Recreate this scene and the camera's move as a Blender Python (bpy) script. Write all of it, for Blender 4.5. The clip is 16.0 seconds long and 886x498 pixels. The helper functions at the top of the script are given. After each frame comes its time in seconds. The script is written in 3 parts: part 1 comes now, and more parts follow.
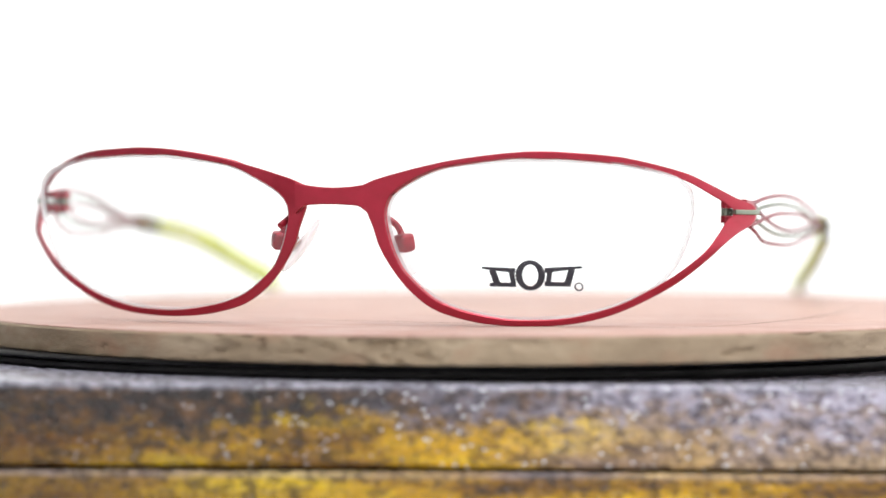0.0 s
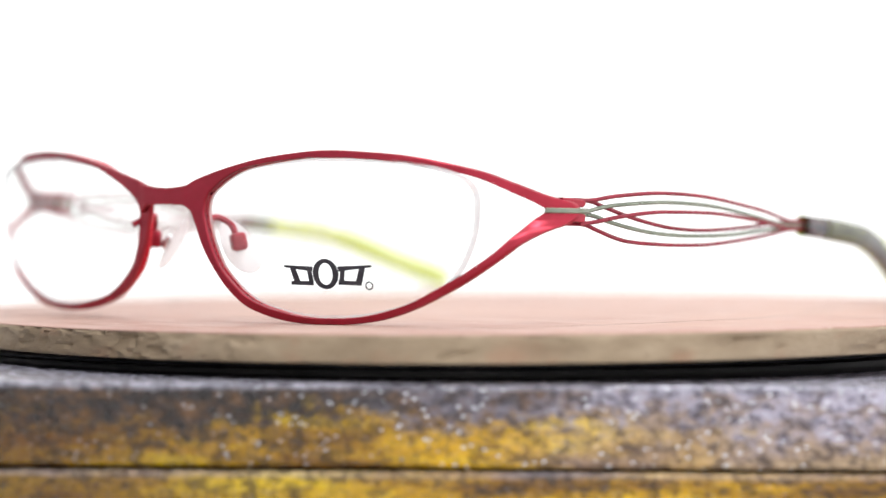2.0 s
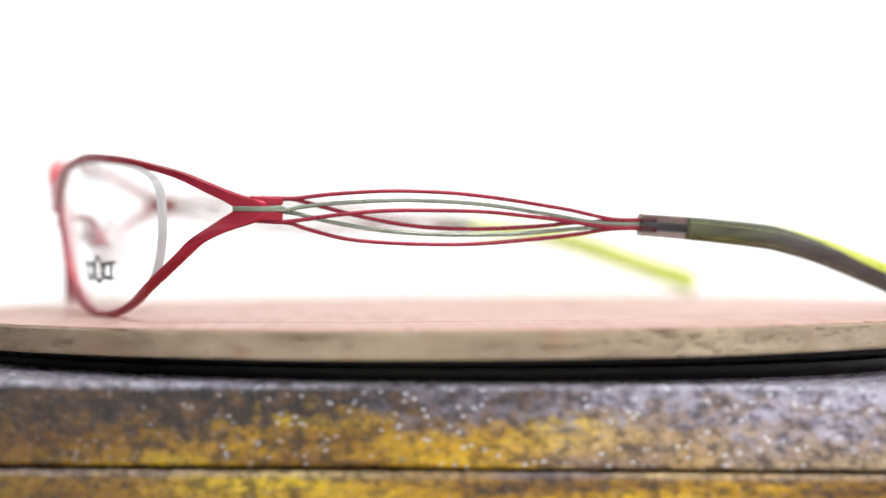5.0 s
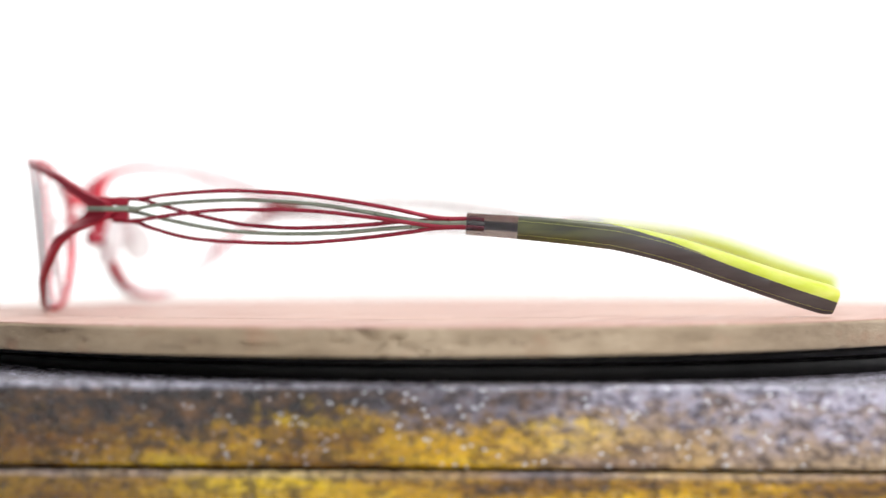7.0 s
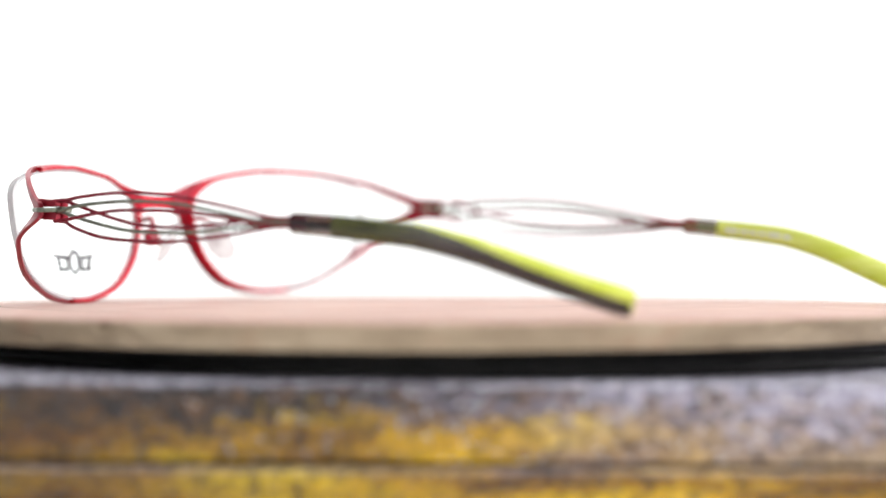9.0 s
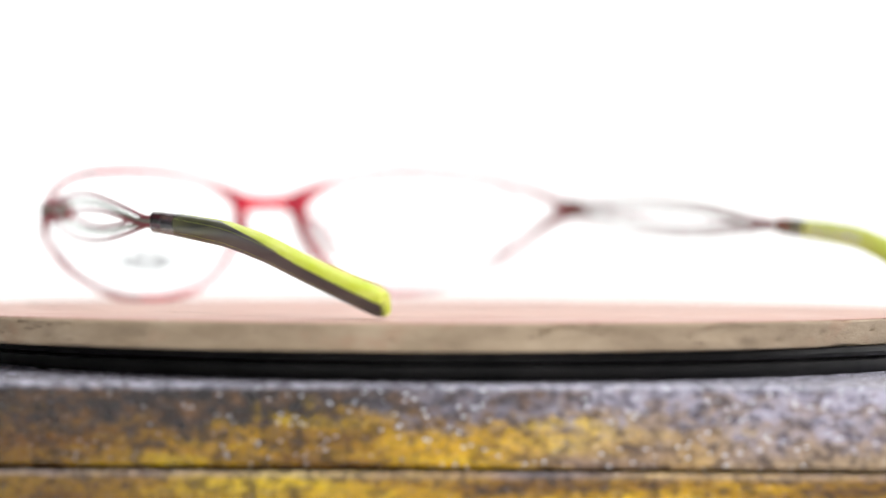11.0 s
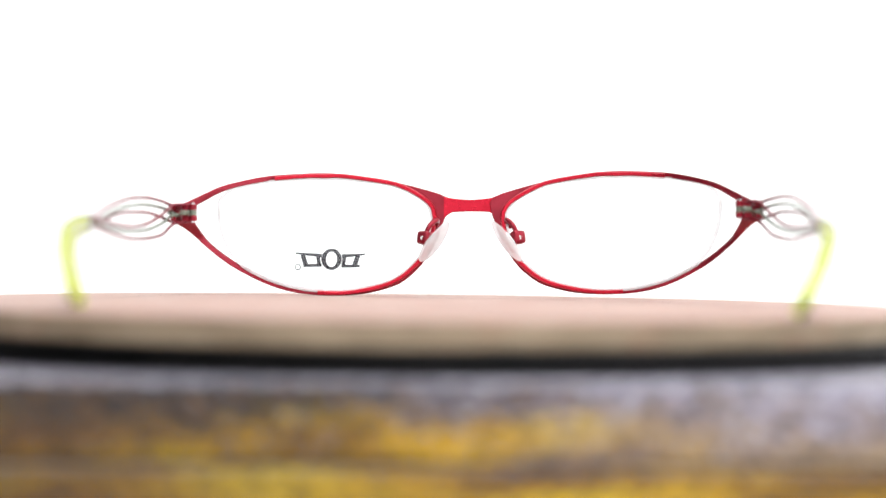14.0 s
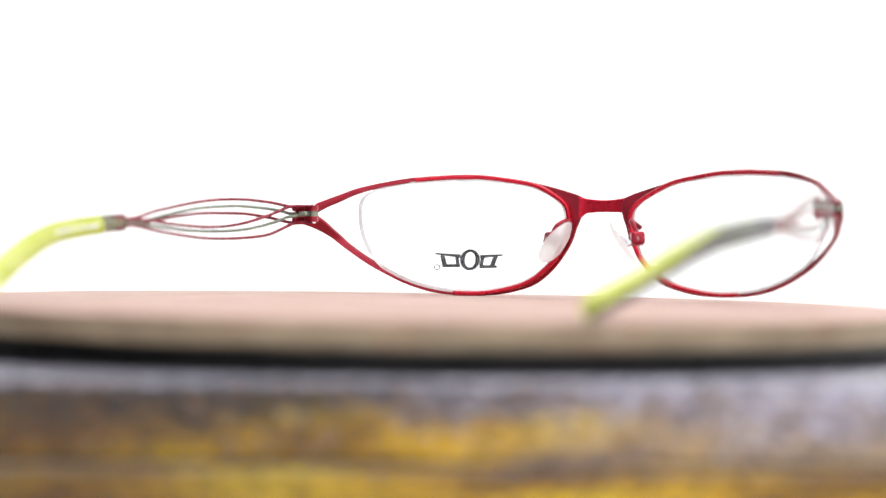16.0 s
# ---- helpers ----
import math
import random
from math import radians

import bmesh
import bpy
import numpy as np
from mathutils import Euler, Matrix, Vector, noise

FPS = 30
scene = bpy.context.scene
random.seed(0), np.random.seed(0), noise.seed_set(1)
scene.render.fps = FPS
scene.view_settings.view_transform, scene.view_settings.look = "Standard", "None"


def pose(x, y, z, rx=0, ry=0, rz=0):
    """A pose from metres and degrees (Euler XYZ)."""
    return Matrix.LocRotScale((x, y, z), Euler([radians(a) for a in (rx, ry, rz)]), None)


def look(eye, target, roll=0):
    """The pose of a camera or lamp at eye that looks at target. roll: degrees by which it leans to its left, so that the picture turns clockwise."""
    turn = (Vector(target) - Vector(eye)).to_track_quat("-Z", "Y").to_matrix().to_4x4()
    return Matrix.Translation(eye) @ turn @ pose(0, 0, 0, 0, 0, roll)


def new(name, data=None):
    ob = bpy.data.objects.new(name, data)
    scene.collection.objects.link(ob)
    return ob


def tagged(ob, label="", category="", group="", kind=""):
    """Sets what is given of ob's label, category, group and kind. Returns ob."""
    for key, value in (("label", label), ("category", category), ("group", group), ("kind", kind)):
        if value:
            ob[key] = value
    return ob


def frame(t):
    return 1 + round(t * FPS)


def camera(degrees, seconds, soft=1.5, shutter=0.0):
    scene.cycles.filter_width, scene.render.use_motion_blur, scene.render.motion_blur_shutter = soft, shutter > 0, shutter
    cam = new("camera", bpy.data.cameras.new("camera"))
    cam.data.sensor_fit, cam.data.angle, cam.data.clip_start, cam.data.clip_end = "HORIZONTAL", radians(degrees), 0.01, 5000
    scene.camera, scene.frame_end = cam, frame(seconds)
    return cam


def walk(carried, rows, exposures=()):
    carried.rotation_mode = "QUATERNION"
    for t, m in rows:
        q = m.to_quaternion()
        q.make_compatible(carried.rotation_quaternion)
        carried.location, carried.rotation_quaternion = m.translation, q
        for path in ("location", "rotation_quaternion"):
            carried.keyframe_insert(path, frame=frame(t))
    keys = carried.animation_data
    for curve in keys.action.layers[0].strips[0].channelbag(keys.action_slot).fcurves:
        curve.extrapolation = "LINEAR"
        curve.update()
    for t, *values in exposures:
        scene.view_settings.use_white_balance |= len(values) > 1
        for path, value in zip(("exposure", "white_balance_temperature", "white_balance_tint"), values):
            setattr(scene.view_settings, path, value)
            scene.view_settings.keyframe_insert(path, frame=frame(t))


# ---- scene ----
# ---- camera and its walk ----
MM = 0.001
LENS = 21.862
cam = camera(LENS, 16.0, soft=1.5)
cam.data.dof.use_dof = True
cam.data.dof.aperture_fstop = 7.2
focus = tagged(new("focus_point"), kind="structure")
cam.data.dof.focus_object = focus


def eye_row(t, back):
    """A row of the camera on its stand, drawn back by some metres."""
    eye = Vector((back * 0.004, -0.470 - back, 0.0173 + back * 0.0106))
    way = Vector((math.tan(radians(-0.230)), 1.0, -math.tan(radians(0.6074))))
    return (t, look(eye, eye + way, 0.347))


walk(cam, [eye_row(0, 0), eye_row(7.2, 0), eye_row(7.9, 0.0069), eye_row(9.0, 0.0069), eye_row(9.3, 0), eye_row(11.6, 0),
           eye_row(12.4, 0.0093), eye_row(16, 0.0093)])

# ---- world and light ----
world = bpy.data.worlds.new("studio")
scene.world = world
world.use_nodes = True
world.node_tree.nodes["Background"].inputs[0].default_value = (1.0, 1.0, 1.0, 1)
world.node_tree.nodes["Background"].inputs[1].default_value = 0.3
scene.view_settings.exposure = 0.0
lamp = bpy.data.lights.new("photo_lamp", "AREA")
lamp.size, lamp.energy, lamp.color = 0.12, 2.3, (0.97, 0.98, 1.0)
new("photo_lamp", lamp).matrix_world = look((0.12, -0.30, 0.85), (0, -0.05, 0))


# ---- materials ----
def material(name):
    m = bpy.data.materials.new(name)
    m.use_nodes = True
    nt = m.node_tree
    return m, nt, nt.nodes["Principled BSDF"]


def node(nt, kind, **values):
    n = nt.nodes.new(kind)
    for k, v in values.items():
        n.inputs[k].default_value = v
    return n


def coords(nt, scale=(1, 1, 1)):
    tc = nt.nodes.new("ShaderNodeTexCoord")
    mp = nt.nodes.new("ShaderNodeMapping")
    mp.inputs["Scale"].default_value = scale
    nt.links.new(tc.outputs["Object"], mp.inputs["Vector"])
    return mp.outputs["Vector"]


def grain_coords(nt, turn, stretch):
    """Coordinates drawn out along a direction in the board's plane."""
    tc = nt.nodes.new("ShaderNodeTexCoord")
    mp = nt.nodes.new("ShaderNodeMapping")
    mp.vector_type = "TEXTURE"
    mp.inputs["Rotation"].default_value = (0, 0, radians(turn))
    mp.inputs["Scale"].default_value = (stretch, 1, 1)
    nt.links.new(tc.outputs["Object"], mp.inputs["Vector"])
    return mp.outputs["Vector"]


def noise_tex(nt, vec, scale, detail=4.0, rough=0.55):
    n = node(nt, "ShaderNodeTexNoise", Scale=scale, Detail=detail, Roughness=rough)
    nt.links.new(vec, n.inputs["Vector"])
    return n.outputs["Fac"]


def ramp(nt, fac, stops):
    r = nt.nodes.new("ShaderNodeValToRGB")
    els = r.color_ramp.elements
    while len(els) < len(stops):
        els.new(0.5)
    for e, (p, c) in zip(els, stops):
        e.position = p
        e.color = (*c, 1) if len(c) == 3 else c
    nt.links.new(fac, r.inputs["Fac"])
    return r.outputs["Color"]


def mix(nt, fac, a, b, blend="MIX"):
    m = nt.nodes.new("ShaderNodeMixRGB")
    m.blend_type = blend
    for sock, v in (("Fac", fac), ("Color1", a), ("Color2", b)):
        if isinstance(v, bpy.types.NodeSocket):
            nt.links.new(v, m.inputs[sock])
        else:
            m.inputs[sock].default_value = v if sock == "Fac" else (*v, 1)
    return m.outputs["Color"]


def math_node(nt, op, a, b, c=None):
    n = nt.nodes.new("ShaderNodeMath")
    n.operation = op
    for i, v in enumerate((a, b, c)):
        if isinstance(v, bpy.types.NodeSocket):
            nt.links.new(v, n.inputs[i])
        elif v is not None:
            n.inputs[i].default_value = v
    return n.outputs[0]


def map_range(nt, value, lo, hi, to_lo=0.0, to_hi=1.0):
    n = nt.nodes.new("ShaderNodeMapRange")
    for key, v in (("From Min", lo), ("From Max", hi), ("To Min", to_lo), ("To Max", to_hi)):
        n.inputs[key].default_value = v
    nt.links.new(value, n.inputs["Value"])
    return n.outputs["Result"]


def bump(nt, bsdf, height, strength, distance):
    b = node(nt, "ShaderNodeBump", Strength=strength, Distance=distance)
    nt.links.new(height, b.inputs["Height"])
    nt.links.new(b.outputs["Normal"], bsdf.inputs["Normal"])


def metal_paint(name, dark, light, rough=0.36, metallic=0.8, coat=0.0):
    """Anodised or lacquered metal with a fine satin grain."""
    m, nt, b = material(name)
    v = coords(nt)
    col = ramp(nt, noise_tex(nt, v, 260, 3), [(0.3, dark), (0.7, light)])
    nt.links.new(col, b.inputs["Base Color"])
    b.inputs["Metallic"].default_value = metallic
    b.inputs["Coat Weight"].default_value = coat
    b.inputs["Coat Roughness"].default_value = 0.35
    nt.links.new(ramp(nt, noise_tex(nt, v, 900, 2), [(0.3, (rough - 0.06,) * 3), (0.7, (rough + 0.08,) * 3)]), b.inputs["Roughness"])
    bump(nt, b, noise_tex(nt, v, 6000, 2), 0.05, 0.0001)
    return m


RED = metal_paint("red_lacquered_metal", (0.28, 0.005, 0.02), (0.34, 0.007, 0.028), 0.36, 0.7, 0.35)
RED_WIRE = metal_paint("red_wire_metal", (0.19, 0.007, 0.022), (0.26, 0.010, 0.030), 0.32, 0.4)
GREEN_METAL = metal_paint("pale_green_metal", (0.16, 0.185, 0.14), (0.25, 0.28, 0.22), 0.32, 0.6)
RED_POLISHED = metal_paint("red_polished_metal", (0.54, 0.012, 0.034), (0.64, 0.018, 0.044), 0.3)
STEEL = metal_paint("bright_steel", (0.62, 0.62, 0.62), (0.75, 0.75, 0.75), 0.2, 1.0)


def clear(name, colour, rough=0.0, ior=1.5):
    m, nt, b = material(name)
    b.inputs["Base Color"].default_value = (*colour, 1)
    b.inputs["Transmission Weight"].default_value = 1.0
    b.inputs["Roughness"].default_value = rough
    b.inputs["IOR"].default_value = ior
    return m


LENS_GLASS = clear("clear_lens_plastic", (0.985, 0.995, 0.995), 0.0, 1.4)
SLEEVE_CLEAR = clear("smoky_clear_plastic", (0.22, 0.17, 0.24), 0.05, 1.4)
SLEEVE_LIME = clear("lime_clear_plastic", (0.90, 0.90, 0.55), 0.05, 1.4)


def milky(name, solid, rough):
    """Ground or milky clear plastic: scatters part of the light both ways and lets the rest pass."""
    m, nt, b = material(name)
    col = ramp(nt, noise_tex(nt, coords(nt), 500, 3), [(0.3, (0.88, 0.86, 0.88)), (0.7, (0.96, 0.95, 0.96))])
    nt.links.new(col, b.inputs["Base Color"])
    b.inputs["Roughness"].default_value = rough
    glow = nt.nodes.new("ShaderNodeBsdfTranslucent")
    nt.links.new(col, glow.inputs["Color"])
    see = nt.nodes.new("ShaderNodeBsdfTransparent")
    last = b.outputs[0]
    for other, share in ((glow, 0.5), (see, 1 - solid)):
        blend = nt.nodes.new("ShaderNodeMixShader")
        blend.inputs["Fac"].default_value = share
        nt.links.new(last, blend.inputs[1])
        nt.links.new(other.outputs[0], blend.inputs[2])
        last = blend.outputs[0]
    nt.links.new(last, nt.nodes["Material Output"].inputs["Surface"])
    return m


EDGE = milky("ground_lens_edge", 0.42, 0.3)
PAD_CLEAR = milky("clear_silicone", 0.55, 0.06)


def acetate(name, dark, light, through_share, rough, coat):
    """Temple-tip plastic with soft streaks along its length; some light passes through it."""
    m, nt, b = material(name)
    col = ramp(nt, noise_tex(nt, coords(nt, (1, 0.12, 1)), 420, 4), [(0.35, dark), (0.65, light)])
    nt.links.new(col, b.inputs["Base Color"])
    b.inputs["Roughness"].default_value = rough
    b.inputs["Coat Weight"].default_value = coat
    if through_share:
        glow = nt.nodes.new("ShaderNodeBsdfTranslucent")
        nt.links.new(col, glow.inputs["Color"])
        blend = nt.nodes.new("ShaderNodeMixShader")
        blend.inputs["Fac"].default_value = through_share
        nt.links.new(b.outputs[0], blend.inputs[1])
        nt.links.new(glow.outputs[0], blend.inputs[2])
        nt.links.new(blend.outputs[0], nt.nodes["Material Output"].inputs["Surface"])
    return m, nt, b, col


def smoky_olive():
    """Smoky outer layer: the lime core shows through it as olive near the wires."""
    m, nt, b, col = acetate("smoky_olive_acetate", (0.045, 0.042, 0.045), (0.085, 0.08, 0.08), 0.0, 0.28, 0.15)
    tc = nt.nodes.new("ShaderNodeTexCoord")
    sep = nt.nodes.new("ShaderNodeSeparateXYZ")
    nt.links.new(tc.outputs["Object"], sep.inputs[0])
    olive = ramp(nt, noise_tex(nt, coords(nt, (1, 0.1, 1)), 500, 4), [(0.4, (0.018, 0.018, 0.008)), (0.62, (0.065, 0.07, 0.015))])
    nt.links.new(mix(nt, map_range(nt, sep.outputs["Y"], 0.114, 0.128), olive, col), b.inputs["Base Color"])
    return m


TIP_DARK = smoky_olive()
TIP_LIME = acetate("lime_acetate", (0.78, 0.88, 0.12), (0.92, 0.97, 0.30), 0.5, 0.2, 0.3)[0]


def ink():
    m, nt, b = material("dark_print")
    v = coords(nt)
    nt.links.new(ramp(nt, noise_tex(nt, v, 900, 2), [(0.3, (0.012, 0.011, 0.02)), (0.7, (0.03, 0.028, 0.04))]), b.inputs["Base Color"])
    b.inputs["Roughness"].default_value = 0.5
    return m


INK = ink()
PRINT_PALE = metal_paint("pale_print", (0.70, 0.72, 0.66), (0.80, 0.82, 0.76), 0.45, 0.0)


def veneer():
    """Pinkish stained board with long faint grain, scratches and wear."""
    m, nt, b = material("pink_stained_veneer")
    v0 = coords(nt)
    grain = noise_tex(nt, grain_coords(nt, -27, 18), 380, 6, 0.65)
    col = ramp(nt, grain, [(0.28, (0.36, 0.20, 0.155)), (0.52, (0.47, 0.285, 0.235)), (0.8, (0.56, 0.38, 0.325))])
    col = mix(nt, ramp(nt, noise_tex(nt, v0, 22, 5, 0.6), [(0.42, (0, 0, 0)), (0.68, (0.7, 0.7, 0.7))]), col, (0.55, 0.36, 0.29))
    fine = ramp(nt, noise_tex(nt, grain_coords(nt, -27, 60), 620, 3, 0.7), [(0.30, (0.6, 0.6, 0.6)), (0.36, (0, 0, 0))])
    col = mix(nt, fine, col, (0.30, 0.17, 0.12))
    wear_or_glint = ramp(nt, noise_tex(nt, v0, 170, 5, 0.7), [(0.60, (0, 0, 0)), (0.70, (0.55, 0.55, 0.55))])
    col = mix(nt, wear_or_glint, col, (0.66, 0.52, 0.46))
    nt.links.new(col, b.inputs["Base Color"])
    nt.links.new(ramp(nt, noise_tex(nt, v0, 90, 4), [(0.3, (0.40,) * 3), (0.7, (0.60,) * 3)]), b.inputs["Roughness"])
    b.inputs["Specular IOR Level"].default_value = 0.3
    bump(nt, b, grain, 0.2, 0.0002)
    return m


VENEER = veneer()
CRACK, crack_nodes, crack_bsdf = material("dark_grain_crack")
crack_nodes.links.new(ramp(crack_nodes, noise_tex(crack_nodes, coords(crack_nodes), 300, 3), [(0.3, (0.09, 0.065, 0.04)), (0.7, (0.20, 0.13, 0.09))]), crack_bsdf.inputs["Base Color"])
crack_bsdf.inputs["Roughness"].default_value = 0.8


def raw_edge():
    """Sawn and filled board edge, tan with dents and dirt."""
    m, nt, b = material("tan_sawn_edge")
    v = coords(nt, (1, 1, 2.2))
    col = ramp(nt, noise_tex(nt, v, 60, 6, 0.6), [(0.3, (0.20, 0.14, 0.085)), (0.5, (0.31, 0.23, 0.15)), (0.72, (0.42, 0.325, 0.225))])
    stain = ramp(nt, noise_tex(nt, coords(nt, (1, 1, 4)), 150, 5, 0.65), [(0.30, (0.8, 0.8, 0.8)), (0.36, (0, 0, 0))])
    rusty = ramp(nt, noise_tex(nt, coords(nt, (1, 1, 1.6)), 75, 4, 0.6), [(0.56, (0, 0, 0)), (0.68, (0.6, 0.6, 0.6))])
    col = mix(nt, rusty, col, (0.30, 0.165, 0.10))
    col = mix(nt, stain, col, (0.12, 0.07, 0.04))
    nt.links.new(col, b.inputs["Base Color"])
    b.inputs["Roughness"].default_value = 0.6
    bump(nt, b, noise_tex(nt, v, 420, 5, 0.7), 0.5, 0.0005)
    return m


RAW_EDGE = raw_edge()


def rubber():
    m, nt, b = material("black_rubber")
    v = coords(nt)
    nt.links.new(ramp(nt, noise_tex(nt, v, 120, 4), [(0.3, (0.006, 0.006, 0.006)), (0.7, (0.014, 0.013, 0.013))]), b.inputs["Base Color"])
    nt.links.new(ramp(nt, noise_tex(nt, v, 300, 3), [(0.3, (0.4,) * 3), (0.7, (0.55,) * 3)]), b.inputs["Roughness"])
    b.inputs["Specular IOR Level"].default_value = 0.14
    return m


RUBBER = rubber()


def varnished(name, scorch_depth, end_sheen, glints, lip_sheen, rich):
    """Glossy stained wood: golden streaks under a scorched upper edge, pitted lacquer, with sheen and glints painted
    in.
    """
    m, nt, b = material(name)
    v0 = coords(nt, (0.7, 1, 1))
    gold = ramp(nt, noise_tex(nt, coords(nt, (0.2, 1, 1)), 150, 6, 0.62),
                [(0.32 - rich, (0.035, 0.014, 0.004)), (0.43 - rich, (0.17, 0.078, 0.003)), (0.54 - rich, (0.47, 0.265, 0.003)), (0.68 - rich, (0.70, 0.485, 0.010))])
    tc = nt.nodes.new("ShaderNodeTexCoord")
    sep = nt.nodes.new("ShaderNodeSeparateXYZ")
    nt.links.new(tc.outputs["Object"], sep.inputs[0])
    along = math_node(nt, "MULTIPLY_ADD", noise_tex(nt, coords(nt), 45, 5, 0.65), 0.07, sep.outputs["X"])
    # brown stain at one end, a grey sheen painted into the colour at the other
    col = mix(nt, map_range(nt, along, -0.03, 0.046, 0.82, 0.0), gold, (0.070, 0.026, 0.005))
    sheen_mask = map_range(nt, along, 0.04, 0.075)
    col = mix(nt, math_node(nt, "MULTIPLY", sheen_mask, end_sheen), col, (0.27, 0.215, 0.21))
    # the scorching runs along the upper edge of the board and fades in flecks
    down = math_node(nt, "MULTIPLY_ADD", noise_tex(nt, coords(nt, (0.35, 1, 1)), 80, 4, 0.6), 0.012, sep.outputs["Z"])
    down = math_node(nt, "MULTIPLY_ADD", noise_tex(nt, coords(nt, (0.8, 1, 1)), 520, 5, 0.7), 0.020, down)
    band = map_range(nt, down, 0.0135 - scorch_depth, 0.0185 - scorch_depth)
    # the pale bluish end of the scorch is gloss sheen put into the colour
    scorch_sheen = mix(nt, map_range(nt, along, 0.012, 0.085), (0.020, 0.013, 0.013), (0.36, 0.34, 0.45))
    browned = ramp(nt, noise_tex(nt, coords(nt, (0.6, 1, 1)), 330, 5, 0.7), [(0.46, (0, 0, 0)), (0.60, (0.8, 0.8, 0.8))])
    scorch_sheen = mix(nt, browned, scorch_sheen, mix(nt, sheen_mask, (0.11, 0.056, 0.025), (0.25, 0.18, 0.15)))
    col = mix(nt, band, col, scorch_sheen)
    # a pale bluish highlight is painted along the lip
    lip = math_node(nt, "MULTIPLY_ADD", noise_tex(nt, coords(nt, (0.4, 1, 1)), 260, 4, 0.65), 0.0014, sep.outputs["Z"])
    col = mix(nt, map_range(nt, lip, -0.0006, 0.0002, 0.0, lip_sheen), col, (0.36, 0.36, 0.46))
    # mottling at about a millimetre, and pale spots painted in as glints, gathered in patches
    mottle = ramp(nt, noise_tex(nt, v0, 560, 5, 0.7), [(0.40, (0.12, 0.09, 0.10)), (0.57, (1.4, 1.36, 1.25))])
    col = mix(nt, 0.75, col, mottle, "MULTIPLY")
    vor = node(nt, "ShaderNodeTexVoronoi", Scale=800.0)
    nt.links.new(coords(nt, (0.6, 1, 1.15)), vor.inputs["Vector"])
    spots = ramp(nt, vor.outputs["Distance"], [(0.15, (1, 1, 1)), (0.21, (0, 0, 0))])
    patch = ramp(nt, noise_tex(nt, coords(nt, (0.5, 1, 1)), 160, 4, 0.65), [(0.40, (0, 0, 0)), (0.50, (1, 1, 1))])
    wear_or_glint = math_node(nt, "MULTIPLY", map_range(nt, along, -0.025, 0.035, 0.08, 1.0), glints)
    col = mix(nt, math_node(nt, "MULTIPLY", mix(nt, 1.0, spots, patch, "MULTIPLY"), wear_or_glint), col, (0.78, 0.78, 0.84))
    nt.links.new(col, b.inputs["Base Color"])
    nt.links.new(ramp(nt, noise_tex(nt, v0, 700, 4), [(0.35, (0.16,) * 3), (0.7, (0.34,) * 3)]), b.inputs["Roughness"])
    b.inputs["Specular IOR Level"].default_value = 0.3
    b.inputs["Coat Weight"].default_value = 0.3
    b.inputs["Coat Roughness"].default_value = 0.12
    bump(nt, b, ramp(nt, noise_tex(nt, v0, 1000, 3, 0.6), [(0.45, (0, 0, 0)), (0.78, (1, 1, 1))]), 0.7, 0.0005)
    return m


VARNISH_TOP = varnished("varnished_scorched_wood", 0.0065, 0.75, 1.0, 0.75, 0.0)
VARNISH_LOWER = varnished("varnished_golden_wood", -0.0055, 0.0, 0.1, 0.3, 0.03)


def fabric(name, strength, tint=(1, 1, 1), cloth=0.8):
    """Tent cloth whose glow is put in as emission; strength 0 leaves it without glow."""
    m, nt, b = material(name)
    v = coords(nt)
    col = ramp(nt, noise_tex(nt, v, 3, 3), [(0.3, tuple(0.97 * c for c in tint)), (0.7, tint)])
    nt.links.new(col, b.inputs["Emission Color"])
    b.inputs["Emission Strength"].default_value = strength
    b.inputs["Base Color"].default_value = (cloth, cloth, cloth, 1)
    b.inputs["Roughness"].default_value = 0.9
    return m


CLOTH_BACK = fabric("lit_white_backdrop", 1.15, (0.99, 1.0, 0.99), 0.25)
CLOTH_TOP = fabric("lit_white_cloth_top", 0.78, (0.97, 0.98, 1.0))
# one cloth in glowing and dark copies, for unseen sides that shape reflections
GLOW_SIDE = fabric("unseen_glow_side", 1.0)
DARK_SIDE = fabric("unseen_dark_side", 0.0, (1, 1, 1), 0.12)
GLOW_FRONT = fabric("unseen_glow_front", 0.36)
CLOTH_FLOOR = fabric("white_cloth_floor", 0.0)


# ---- mesh helpers (millimetres) ----
def finish(bm, name, mat, parent=None, label="", smooth=True, scale=MM):
    bmesh.ops.scale(bm, vec=(scale,) * 3, verts=bm.verts)
    bmesh.ops.recalc_face_normals(bm, faces=bm.faces)
    me = bpy.data.meshes.new(name)
    bm.to_mesh(me)
    bm.free()
    if smooth:
        me.polygons.foreach_set("use_smooth", [True] * len(me.polygons))
        me.set_sharp_from_angle(angle=radians(38))
    me.materials.append(mat)
    ob = new(name, me)
    ob.parent = parent
    if label:
        ob["label"] = label
    return ob


def part(name, bm, mat, parent, label=""):
    return finish(bm, name, mat, parent, label)


